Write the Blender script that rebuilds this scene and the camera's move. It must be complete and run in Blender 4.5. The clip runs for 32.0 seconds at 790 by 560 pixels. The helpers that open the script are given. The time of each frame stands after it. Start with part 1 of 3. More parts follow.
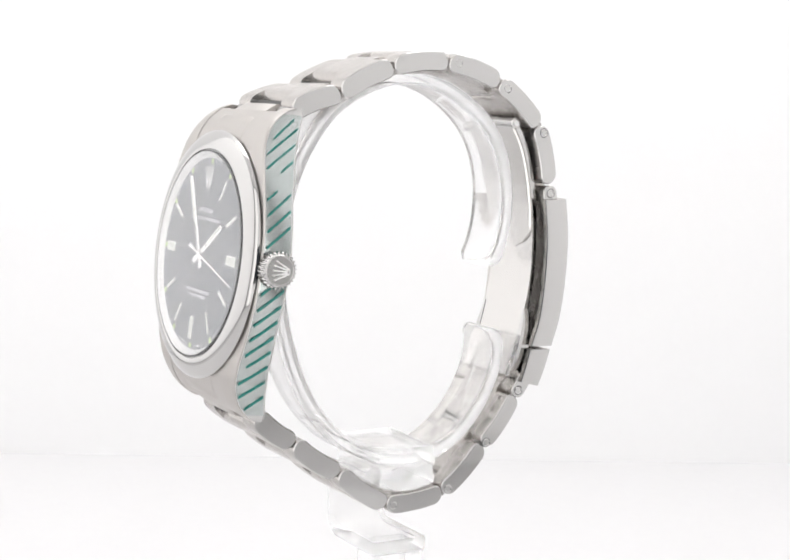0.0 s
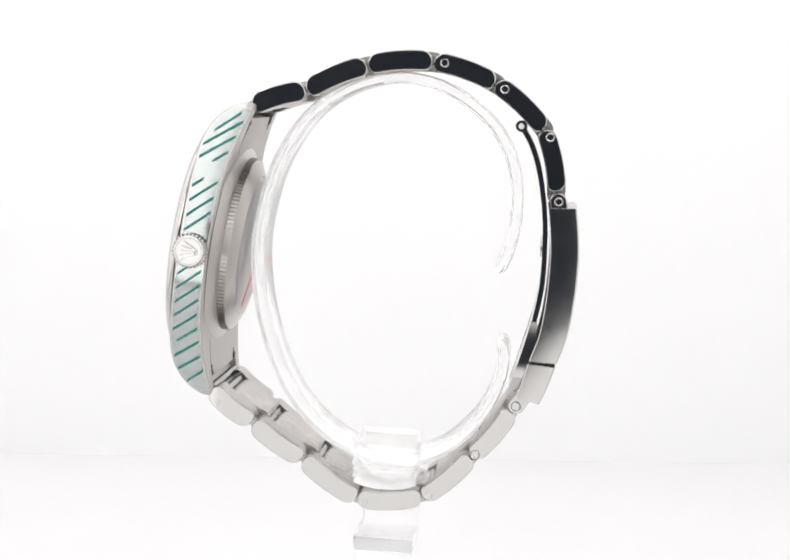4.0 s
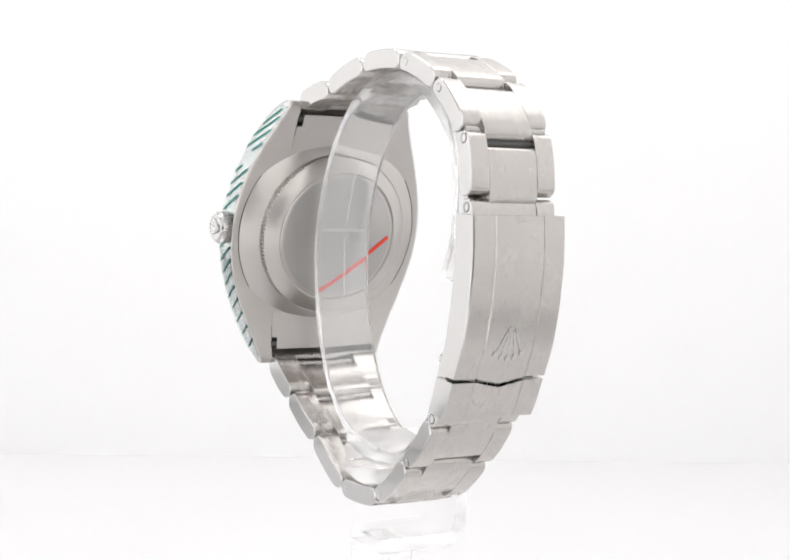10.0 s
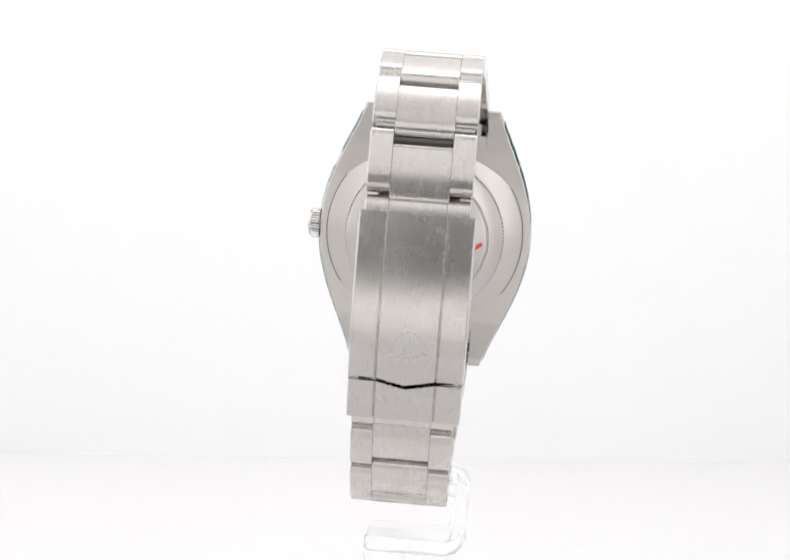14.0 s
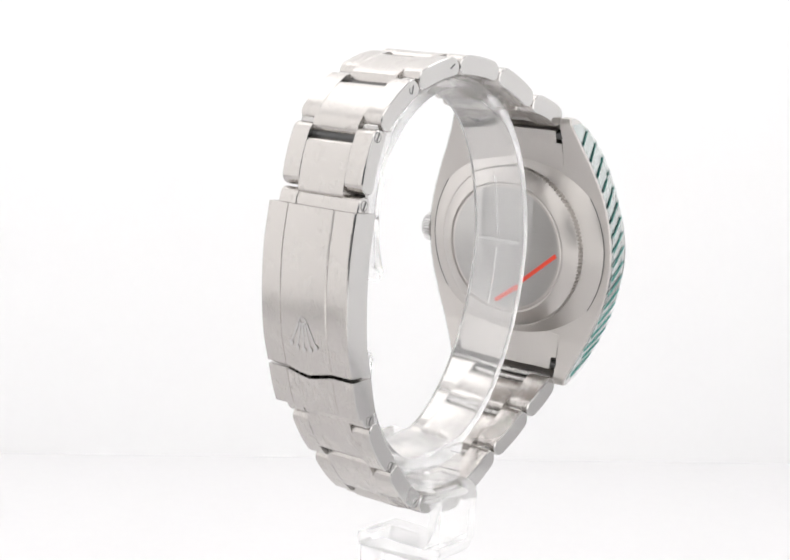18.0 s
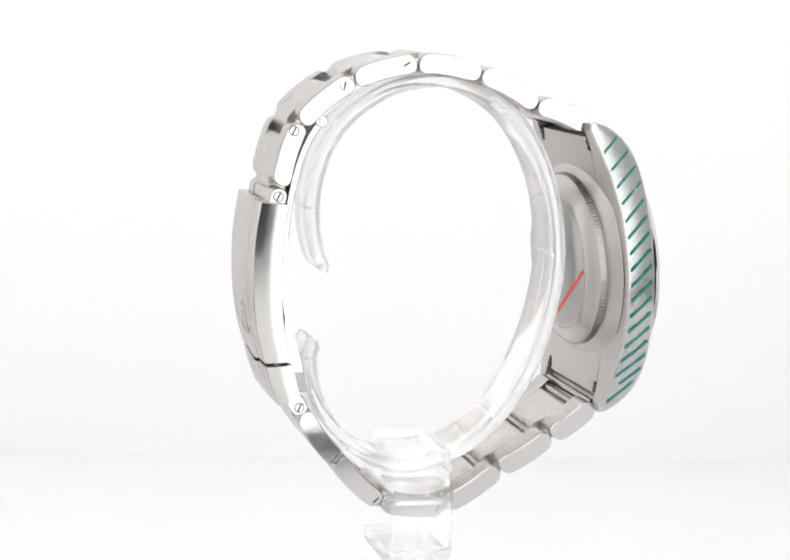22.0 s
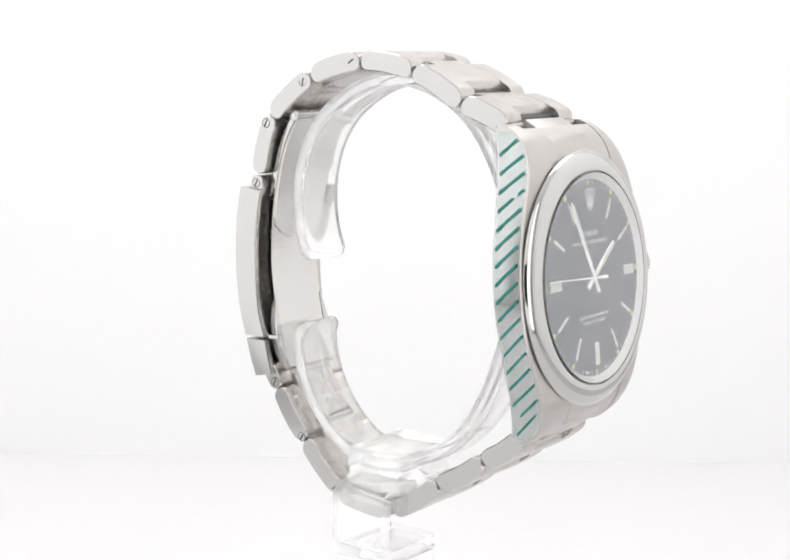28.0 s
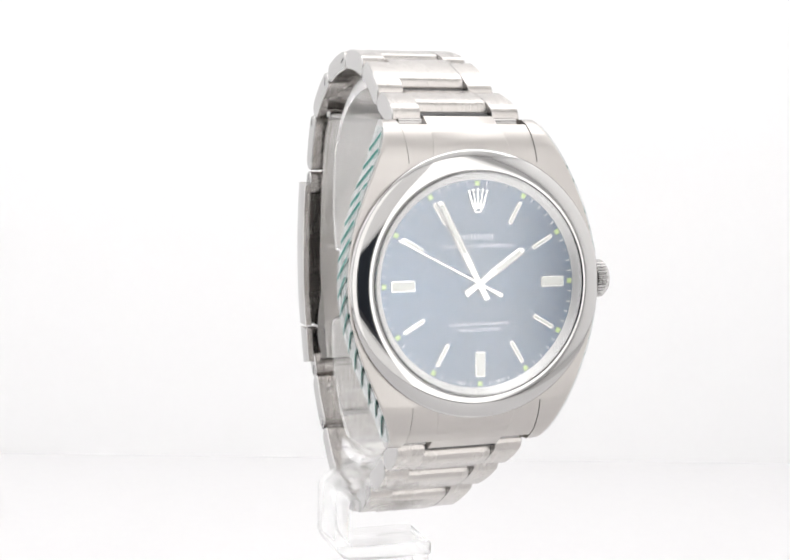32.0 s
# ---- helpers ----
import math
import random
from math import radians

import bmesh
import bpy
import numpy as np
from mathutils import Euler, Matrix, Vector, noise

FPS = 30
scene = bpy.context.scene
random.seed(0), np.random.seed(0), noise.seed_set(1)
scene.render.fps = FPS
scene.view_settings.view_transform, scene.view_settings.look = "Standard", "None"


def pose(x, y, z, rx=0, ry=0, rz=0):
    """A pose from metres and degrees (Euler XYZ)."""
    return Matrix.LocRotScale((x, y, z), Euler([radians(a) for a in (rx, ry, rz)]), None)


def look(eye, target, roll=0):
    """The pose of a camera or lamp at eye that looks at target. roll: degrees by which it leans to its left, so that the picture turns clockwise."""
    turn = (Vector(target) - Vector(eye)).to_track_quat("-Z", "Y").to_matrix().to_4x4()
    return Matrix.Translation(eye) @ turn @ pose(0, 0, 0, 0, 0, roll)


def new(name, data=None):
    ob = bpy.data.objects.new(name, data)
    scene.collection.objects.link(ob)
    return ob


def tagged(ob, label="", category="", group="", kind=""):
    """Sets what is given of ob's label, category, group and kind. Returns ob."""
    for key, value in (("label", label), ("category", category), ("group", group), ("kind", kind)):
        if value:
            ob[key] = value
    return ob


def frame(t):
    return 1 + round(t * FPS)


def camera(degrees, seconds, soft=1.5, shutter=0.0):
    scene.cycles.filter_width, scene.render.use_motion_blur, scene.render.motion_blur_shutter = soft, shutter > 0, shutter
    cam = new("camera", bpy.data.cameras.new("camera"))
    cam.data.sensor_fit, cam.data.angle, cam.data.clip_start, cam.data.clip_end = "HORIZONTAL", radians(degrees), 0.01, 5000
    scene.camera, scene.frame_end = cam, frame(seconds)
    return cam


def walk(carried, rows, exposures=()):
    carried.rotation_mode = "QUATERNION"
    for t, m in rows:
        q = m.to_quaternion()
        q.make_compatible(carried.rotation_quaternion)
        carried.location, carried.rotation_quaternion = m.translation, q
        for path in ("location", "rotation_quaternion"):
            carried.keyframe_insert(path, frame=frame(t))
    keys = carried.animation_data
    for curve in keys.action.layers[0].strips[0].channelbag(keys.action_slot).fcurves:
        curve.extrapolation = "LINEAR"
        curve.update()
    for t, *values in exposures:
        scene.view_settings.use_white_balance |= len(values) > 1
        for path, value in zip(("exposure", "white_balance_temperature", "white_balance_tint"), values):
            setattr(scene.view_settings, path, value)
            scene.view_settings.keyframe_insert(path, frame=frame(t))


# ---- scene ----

# The camera stands still on its tripod, in the mouth of a small white photo tent.
EYE_Z = 0.0860                      # height of the lens over the tent floor
cam = camera(28.858, 32.0, 1.85)
AIM = (-math.sin(radians(0.3896)) * math.cos(radians(8.3764)), math.cos(radians(0.3896)) * math.cos(radians(8.3764)), -math.sin(radians(8.3764)))
EYE = Vector((0, -0.25358, EYE_Z))
VIEW = look(EYE, EYE + Vector(AIM), 2.7644)
walk(cam, [(0.0, VIEW), (32.0, VIEW)])

# ---- world and light ----
world = bpy.data.worlds.new("studio")
scene.world = world
world.use_nodes = True
world.node_tree.nodes["Background"].inputs[0].default_value = (0.13, 0.135, 0.145, 1)
world.node_tree.nodes["Background"].inputs[1].default_value = 1.0
scene.view_settings.exposure = 0.298


def area(name, m, sx, sy, power, color=(1, 1, 1)):
    lamp = bpy.data.lights.new(name, "AREA")
    lamp.shape, lamp.size, lamp.size_y, lamp.energy, lamp.color = "RECTANGLE", sx, sy, power, color
    ob = new(name, lamp)
    ob.matrix_world = m
    return ob


area("top_light", look((0, 0.21, 0.50), (0, 0.215, 0)), 0.64, 0.31, 1.08, (1, 0.99, 0.985))
# lamps added just inside the side walls, standing in for bright glowing fabric
for side, power in ((-1, 0.34), (1, 0.13)):
    area("side_fill", look((side * 0.345, 0.05, 0.20), (0, 0.05, 0.20)), 0.52, 0.50, power, (1, 0.99, 0.992))


# ---- materials ----
def material(name, color=(0.8, 0.8, 0.8), rough=0.5, metal=0.0, **more):
    m = bpy.data.materials.new(name)
    m.use_nodes = True
    s = m.node_tree.nodes["Principled BSDF"]
    s.inputs["Base Color"].default_value = (*color, 1)
    s.inputs["Roughness"].default_value = rough
    s.inputs["Metallic"].default_value = metal
    for k, val in more.items():
        s.inputs[k.replace("_", " ")].default_value = val
    return m


def node(m, kind, **vals):
    n = m.node_tree.nodes.new(kind)
    for k, val in vals.items():
        n.inputs[k].default_value = val
    return n


def grain(m, scale, bump, rough_lo, rough_hi, tone=0.0, detail=3.0):
    """Fine grain: a stretched noise drives bump and roughness; a wide one gives faint stains."""
    t, s = m.node_tree, m.node_tree.nodes["Principled BSDF"]
    co = node(m, "ShaderNodeTexCoord")
    mp = node(m, "ShaderNodeMapping", Scale=scale)
    t.links.new(co.outputs["Object"], mp.inputs["Vector"])
    nz = node(m, "ShaderNodeTexNoise", Scale=1.0, Detail=detail, Roughness=0.6)
    t.links.new(mp.outputs[0], nz.inputs["Vector"])
    wide = node(m, "ShaderNodeTexNoise", Scale=260.0, Detail=4.0, Roughness=0.6)
    t.links.new(co.outputs["Object"], wide.inputs["Vector"])
    mix = node(m, "ShaderNodeMath")
    mix.operation = "MULTIPLY"
    t.links.new(nz.outputs[0], mix.inputs[0])
    t.links.new(wide.outputs[0], mix.inputs[1])
    mr = node(m, "ShaderNodeMapRange")
    mr.inputs[1].default_value, mr.inputs[2].default_value = 0.12, 0.38
    mr.inputs[3].default_value, mr.inputs[4].default_value = rough_lo, rough_hi
    t.links.new(mix.outputs[0], mr.inputs[0])
    t.links.new(mr.outputs[0], s.inputs["Roughness"])
    if bump:
        b = node(m, "ShaderNodeBump", Strength=bump, Distance=0.00002)
        t.links.new(nz.outputs[0], b.inputs["Height"])
        t.links.new(b.outputs[0], s.inputs["Normal"])
    if tone:
        col = tuple(s.inputs["Base Color"].default_value)
        hs = node(m, "ShaderNodeMix")
        hs.data_type = "RGBA"
        hs.inputs[6].default_value = tuple(c * (1 - tone) for c in col[:3]) + (1,)
        hs.inputs[7].default_value = tuple(min(1, c * (1 + tone)) for c in col[:3]) + (1,)
        t.links.new(nz.outputs[0], hs.inputs[0])
        t.links.new(hs.outputs[2], s.inputs["Base Color"])
    return m


STEEL = (0.512, 0.488, 0.468)


def around(m, axis, amount, rotation):
    """Brush marks that run round an axis of the part (rotation 0.25) or across it (0)."""
    t, s = m.node_tree, m.node_tree.nodes["Principled BSDF"]
    g = node(m, "ShaderNodeTangent")
    g.direction_type, g.axis = "RADIAL", axis
    t.links.new(g.outputs[0], s.inputs["Tangent"])
    s.inputs["Anisotropic"].default_value, s.inputs["Anisotropic Rotation"].default_value = amount, rotation
    return m


def straight(m, axis, amount):
    """Straight brush marks across the given axis of the part."""
    t, s = m.node_tree, m.node_tree.nodes["Principled BSDF"]
    way = node(m, "ShaderNodeCombineXYZ", X=axis[0], Y=axis[1], Z=axis[2])
    turn = node(m, "ShaderNodeVectorTransform")
    turn.vector_type, turn.convert_from, turn.convert_to = "VECTOR", "OBJECT", "WORLD"
    t.links.new(way.outputs[0], turn.inputs[0])
    t.links.new(turn.outputs[0], s.inputs["Tangent"])
    s.inputs["Anisotropic"].default_value = amount
    return m


def rings_of(m, per_metre, bump, tone):
    """Concentric grain about the part's z axis."""
    t, s = m.node_tree, m.node_tree.nodes["Principled BSDF"]
    co = node(m, "ShaderNodeTexCoord")
    flat = node(m, "ShaderNodeVectorMath")
    flat.operation = "MULTIPLY"
    flat.inputs[1].default_value = (1, 1, 0)
    size = node(m, "ShaderNodeVectorMath")
    size.operation = "LENGTH"
    put = node(m, "ShaderNodeCombineXYZ")
    t.links.new(co.outputs["Object"], flat.inputs[0])
    t.links.new(flat.outputs[0], size.inputs[0])
    t.links.new(size.outputs["Value"], put.inputs[0])
    nz = node(m, "ShaderNodeTexNoise", Scale=per_metre, Detail=3.0)
    t.links.new(put.outputs[0], nz.inputs["Vector"])
    b = node(m, "ShaderNodeBump", Strength=bump, Distance=0.00002)
    t.links.new(nz.outputs[0], b.inputs["Height"])
    t.links.new(b.outputs[0], s.inputs["Normal"])
    col = tuple(s.inputs["Base Color"].default_value)[:3]
    hs = node(m, "ShaderNodeMix")
    hs.data_type = "RGBA"
    hs.inputs[6].default_value = tuple(c * (1 - tone) for c in col) + (1,)
    hs.inputs[7].default_value = tuple(min(1, c * (1 + tone)) for c in col) + (1,)
    t.links.new(nz.outputs[0], hs.inputs[0])
    t.links.new(hs.outputs[2], s.inputs["Base Color"])
    return m


brushed = around(grain(material("brushed steel", STEEL, 0.36, 1.0), (300, 22000, 300), 0.06, 0.262, 0.28, 0.055), "Y", 0.8, 0.25)
brushed_case = straight(grain(material("brushed case steel", STEEL, 0.36, 1.0), (22000, 300, 300), 0.06, 0.37, 0.39, 0.055), (1, 0, 0), 0.6)
turned = around(rings_of(material("turned steel", STEEL, 0.34, 1.0), 9000, 0.12, 0.04), "Z", 0.6, 0.25)
polished = grain(material("polished steel", (0.53, 0.522, 0.515), 0.06, 1.0), (700, 700, 700), 0.0, 0.045, 0.08)
satin = grain(material("softly polished steel", (0.53, 0.522, 0.515), 0.12, 1.0), (700, 700, 700), 0.0, 0.10, 0.15)
blade_steel = grain(material("soft bright steel", (0.62, 0.605, 0.59), 0.25, 1.0), (700, 700, 700), 0.0, 0.245, 0.26)
ring_steel = material("satin rehaut steel", (0.66, 0.655, 0.65), 0.34, 1.0)
# paler matt steel imitating white reflections on crown emblem and hinge pin
glinting = grain(material("frosted steel", (0.82, 0.815, 0.81), 0.45, 1.0), (3000, 3000, 3000), 0.1, 0.4, 0.5, 0.05)
pin_steel = grain(material("dull pin steel", (0.42, 0.41, 0.4), 0.25, 1.0), (900, 900, 900), 0.0, 0.2, 0.28)
# near-black steel that stands in for shade in seams, gaps and recesses
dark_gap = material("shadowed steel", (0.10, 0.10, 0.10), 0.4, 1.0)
acrylic = grain(material("clear acrylic", (1.0, 1.0, 1.0), 0.05, 0.0, IOR=1.18, Transmission_Weight=0.86), (400, 400, 400), 0.0, 0.10, 0.2)
crystal_glass = material("sapphire crystal", (1, 1, 1), 0.0, 0.0, IOR=2.0, Transmission_Weight=1.0)
lume = material("pale lume", (0.72, 0.74, 0.68), 0.5)
lume_dot = material("green lume dot", (0.45, 0.62, 0.16), 0.5)
print_white = material("white dial print", (0.82, 0.82, 0.84), 0.5)
silver = material("white gold", (0.78, 0.77, 0.75), 0.12, 1.0)
teal = grain(material("teal film print", (0.012, 0.19, 0.16), 0.35), (900, 900, 900), 0.0, 0.25, 0.45, 0.1)
film = material("clear protective film", (0.94, 0.982, 0.98), 0.08, 0.0, IOR=1.2, Transmission_Weight=1.0)
red_tape = grain(material("red plastic tab", (0.72, 0.05, 0.02), 0.4), (800, 800, 800), 0.1, 0.3, 0.5, 0.08)
tent_white = grain(material("white tent fabric", (0.90, 0.90, 0.90), 0.9), (900, 900, 900), 0.1, 0.85, 0.95, 0.01)
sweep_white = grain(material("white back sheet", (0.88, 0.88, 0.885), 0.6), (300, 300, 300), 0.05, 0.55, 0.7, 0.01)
# lower white than the back sheet: the floor's dimmer light is in its colour
floor_white = grain(material("dimmed white floor sheet", (0.735, 0.731, 0.738), 0.45), (300, 300, 300), 0.05, 0.42, 0.55, 0.01)
table_grey = grain(material("light grey table top", (0.58, 0.575, 0.575), 0.5), (120, 120, 120), 0.0, 0.45, 0.6, 0.08)
room_dark = grain(material("dark room wall", (0.26, 0.29, 0.335), 0.8), (40, 40, 40), 0.0, 0.7, 0.9, 0.1)

# brushed metal under a deep blue lacquer
dial_blue = material("sunray blue dial", (0.82, 0.9, 0.92), 0.33, 1.0, Anisotropic=0.75, Coat_Weight=1.0, Coat_Roughness=0.03, Coat_IOR=1.05, Coat_Tint=(0.042, 0.104, 0.187, 1))
tg = node(dial_blue, "ShaderNodeTangent")
tg.direction_type, tg.axis = "RADIAL", "Z"
dial_blue.node_tree.links.new(tg.outputs[0], dial_blue.node_tree.nodes["Principled BSDF"].inputs["Tangent"])

# ---- mesh helpers, in millimetres ----
MM = 0.001


def part(name, bm, mats, parent=None, label="", m=None, angle=32):
    """Links a bmesh drawn in millimetres as one mesh object under parent."""
    bmesh.ops.recalc_face_normals(bm, faces=bm.faces)
    for f in bm.faces:
        f.smooth = True
    for e in bm.edges:
        if len(e.link_faces) == 2 and e.calc_face_angle(0) > radians(angle):
            e.smooth = False
    bm.transform(Matrix.Scale(MM, 4))
    me = bpy.data.meshes.new(name)
    bm.to_mesh(me)
    bm.free()
    for mat in (mats if isinstance(mats, (list, tuple)) else [mats]):
        me.materials.append(mat)
    ob = new(name, me)
    ob.parent = parent
    if m is not None:
        ob.matrix_basis = m
    if label:
        ob["label"] = label
    return ob


def loft(bm, rings, caps=True, closed=True, mats=None):
    """Skins rings of points, one after the other. mats: a material index for each side of the ring."""
    vs = [[bm.verts.new(p) for p in r] for r in rings]
    n = len(vs[0])
    for u, w in zip(vs, vs[1:]):
        for i in range(n if closed else n - 1):
            f = bm.faces.new((u[i], u[(i + 1) % n], w[(i + 1) % n], w[i]))
            if mats:
                f.material_index = mats[i]
    if caps:
        bm.faces.new(vs[0][::-1])
        bm.faces.new(vs[-1])
    return vs


def lathe(bm, prof, steps=96, close=False):
    """Turns a profile of (radius, height) about z."""
    rows = []
    for r, z in prof:
        if r < 1e-6:
            rows.append([bm.verts.new((0, 0, z))])
        else:
            rows.append([bm.verts.new((r * math.cos(k * math.tau / steps), r * math.sin(k * math.tau / steps), z)) for k in range(steps)])
    if close:
        rows.append(rows[0])
    for u, w in zip(rows, rows[1:]):
        for k in range(steps):
            q = [u[k % len(u)], u[(k + 1) % len(u)], w[(k + 1) % len(w)], w[k % len(w)]]
            q = [x for i, x in enumerate(q) if x not in q[:i]]
            if len(q) > 2:
                bm.faces.new(q)


def box(bm, x0, x1, y0, y1, z0, z1, bevel=0.0, m=None):
    made = bmesh.ops.create_cube(bm, size=1, matrix=Matrix.Translation(((x0 + x1) / 2, (y0 + y1) / 2, (z0 + z1) / 2)) @ Matrix.Diagonal((x1 - x0, y1 - y0, z1 - z0, 1)))
    vs = made["verts"]
    if bevel:
        es = list({e for v in vs for e in v.link_edges})
        got = bmesh.ops.bevel(bm, geom=es, offset=bevel, segments=2, affect="EDGES")
        vs = list({v for f in got["faces"] for v in f.verts} | {v for v in vs if v.is_valid})
    if m is not None:
        bmesh.ops.transform(bm, matrix=m, verts=vs)


def rod(bm, p, q, r, steps=20, bevel=0.0):
    """A round pin from p to q."""
    p, q = Vector(p), Vector(q)
    m = Matrix.Translation(p) @ (q - p).to_track_quat("Z", "Y").to_matrix().to_4x4()
    h = (q - p).length
    prof = [(r - bevel, 0), (r, bevel), (r, h - bevel), (r - bevel, h)] if bevel else [(r, 0), (r, h)]
    loft(bm, [[m @ Vector((a * math.cos(k * math.tau / steps), a * math.sin(k * math.tau / steps), z)) for k in range(steps)] for a, z in prof])


def curve_at(points, s):
    """A smooth point along a list of points, s from 0 to 1."""
    n = len(points) - 1
    k = min(int(s * n), n - 1)
    u = s * n - k
    a, b = points[max(k - 1, 0)], points[k]
    c, d = points[k + 1], points[min(k + 2, n)]
    return tuple(0.5 * (2 * b[i] + (c[i] - a[i]) * u + (2 * a[i] - 5 * b[i] + 4 * c[i] - d[i]) * u * u + (3 * b[i] - a[i] - 3 * c[i] + d[i]) * u ** 3) for i in range(len(b)))


# ---- the tent ----
def wall(name, x0, x1, y0, y1, z0, z1, mat, label):
    bm = bmesh.new()
    box(bm, x0, x1, y0, y1, z0, z1)
    return tagged(part(name, bm, mat), label, "wall", "", "structure")


# white sheet up the rear wall; the floor's runs in a lower white
bm = bmesh.new()
BACK = 291.0
LOW_FLOOR = -60.0                   # the tent floor lies below the turntable
prof = [(BACK, LOW_FLOOR + 0.02)]
prof += [(BACK, 120), (BACK, 300), (BACK, 530)]


def veer(x, y):
    """The back sheet hangs a little askew."""
    return y + max(0.0, min(1.0, (y + 60) / 100)) * x * math.tan(radians(8))


loft(bm, [[Vector((x, veer(x, y), z)) for x in range(-345, 346, 69)] for y, z in prof], caps=False, closed=False)
tagged(part("backdrop", bm, sweep_white), "white sheet hanging behind the watch", "backdrop", "", "structure")
# stops short of the side walls so steel reflects the grey table there
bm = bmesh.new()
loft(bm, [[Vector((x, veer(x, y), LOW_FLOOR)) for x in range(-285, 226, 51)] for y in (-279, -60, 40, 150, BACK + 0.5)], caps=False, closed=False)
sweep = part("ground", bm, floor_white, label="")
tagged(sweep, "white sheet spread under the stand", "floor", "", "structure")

wall("wall_west", -362, -350, -280, 380, -63, 540, tent_white, "white fabric side wall of the photo tent")
wall("wall_east", 350, 362, -280, 380, -63, 540, tent_white, "white fabric side wall of the photo tent")
wall("ceiling", -350, 350, -280, 380, 520, 532, tent_white, "white fabric roof of the photo tent")
bm = bmesh.new()
box(bm, -350, -75, -292, -280, -63, 520)
box(bm, 92, 350, -292, -280, -63, 520)
box(bm, -75, 92, -292, -280, 240, 520)
tagged(part("wall_south", bm, tent_white), "white fabric front of the tent with an open slot", "wall", "", "structure")
bm = bmesh.new()
box(bm, -500, 500, -950, -940, -300, 700)
tagged(part("wall_room", bm, room_dark), "dark wall of the room behind the tent", "wall", "", "structure")
# unseen table, added to darken low reflections in the steel
bm = bmesh.new()
box(bm, -600, 600, -940, 420, -90, -63)
tagged(part("floor", bm, table_grey), "unseen grey table top added under the white sheet", "table", "", "structure")


# unseen glowing panels added round the lens; side ones fade toward their outer edge
def fill_panel(x0, x1, z0, z1, level, fade, low=0.22):
    m = bpy.data.materials.new("fill panel glow")
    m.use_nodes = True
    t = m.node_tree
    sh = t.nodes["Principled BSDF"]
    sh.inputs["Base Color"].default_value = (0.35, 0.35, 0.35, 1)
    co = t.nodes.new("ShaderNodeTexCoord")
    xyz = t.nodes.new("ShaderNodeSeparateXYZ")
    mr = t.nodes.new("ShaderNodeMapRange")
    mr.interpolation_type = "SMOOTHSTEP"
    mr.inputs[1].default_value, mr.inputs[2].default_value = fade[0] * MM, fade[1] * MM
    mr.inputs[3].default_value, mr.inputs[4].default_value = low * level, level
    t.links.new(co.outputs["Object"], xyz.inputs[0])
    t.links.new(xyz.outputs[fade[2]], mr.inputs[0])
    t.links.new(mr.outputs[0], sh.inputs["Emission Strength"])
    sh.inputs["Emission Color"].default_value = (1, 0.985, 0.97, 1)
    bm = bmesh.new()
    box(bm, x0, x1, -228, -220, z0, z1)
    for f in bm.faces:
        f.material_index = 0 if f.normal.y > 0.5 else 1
    tagged(part("fill_panel", bm, [m, tent_white]), "unseen glowing fill panel added at the mouth of the tent", "light", "", "structure")


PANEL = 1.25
# side pair, inferred from bright reflections in the crystal
fill_panel(-300, -68, -50, 480, 0.92 * PANEL, (-262, -190, 0))
fill_panel(84, 330, -50, 480, 1.6, (250, 190, 0), 0.1)
# lower and upper panels are only there to brighten polished flanks and clasp
fill_panel(-67.5, 83.5, -58, 12, 0.6 * PANEL, (14, -6, 2))
fill_panel(-67.5, 83.5, 116, 480, 0.45 * PANEL, (112, 130, 2))

# ---- the watch ----
LEAN = Matrix(((0.99994358, -0.01061837, -0.00029710, 0), (0.01062252, 0.99955241, 0.02796692, 0.00294743), (0, -0.02796849, 0.99960881, EYE_Z), (0, 0, 0, 1)))
BASE = 0.0757                       # the watch's own zero lies at its lowest link
ON_AXIS = LEAN @ Matrix.Translation((0, 0, -BASE))
watch = new("wristwatch")
tagged(watch, "brushed steel wristwatch with blue dial, draped round a clear acrylic stand", "watch")
DROP = Matrix.Translation((0, 0, BASE * 1000))   # from heights counted downward from the lens to the watch's own zero
HEART = Matrix.Translation((-0.002, 0, BASE - 0.035))   # middle of the bracelet loop
A_AX = Vector((math.sin(radians(0.4)), -math.cos(radians(0.4)), 0))
N_AX = A_AX.cross(Vector((math.sin(radians(6.5)), 0, math.cos(radians(6.5))))).normalized()
B_AX = N_AX.cross(A_AX)
CASE = Matrix((A_AX, B_AX, N_AX)).transposed().to_4x4()
CASE.translation = (-36.4 * MM, -0.05 * MM, -32.2 * MM + BASE)
DIAL = CASE @ Matrix.Translation((0, 0, -0.8 * MM))   # the dial lies below the bezel's rim


def wpart(name, bm, mats, parent=None, label="", angle=32):
    bmesh.ops.transform(bm, matrix=Matrix.Translation((2, 0, 35)), verts=bm.verts)
    return part(name, bm, mats, parent or watch, label, HEART if parent is None else None, angle)


def cpart(name, bm, mats, label="", angle=32, parent=None):
    return part(name, bm, mats, parent or watch, label, CASE if parent is None else None, angle)


# middle case with its four lugs: a runs to three o'clock, b to twelve, n out of the dial
def half_width(b):
    v = (b / 24) ** 2
    return 19.52 - 10.19 * v + 1.54 * v ** 2 + 1.23 * v ** 3


def case_top(b):
    return np.interp(abs(b), [0, 12, 15, 17, 18.5, 20, 21.5, 22.7, 23.5, 24.0], [-1.5, -1.5, -1.58, -1.8, -2.15, -2.75, -3.7, -4.9, -6.1, -7.3])


def case_low(b):
    return np.interp(abs(b), [0, 10, 16, 20, 23.0, 24.0], [-6.3, -6.4, -7.1, -8.0, -8.9, -8.7])


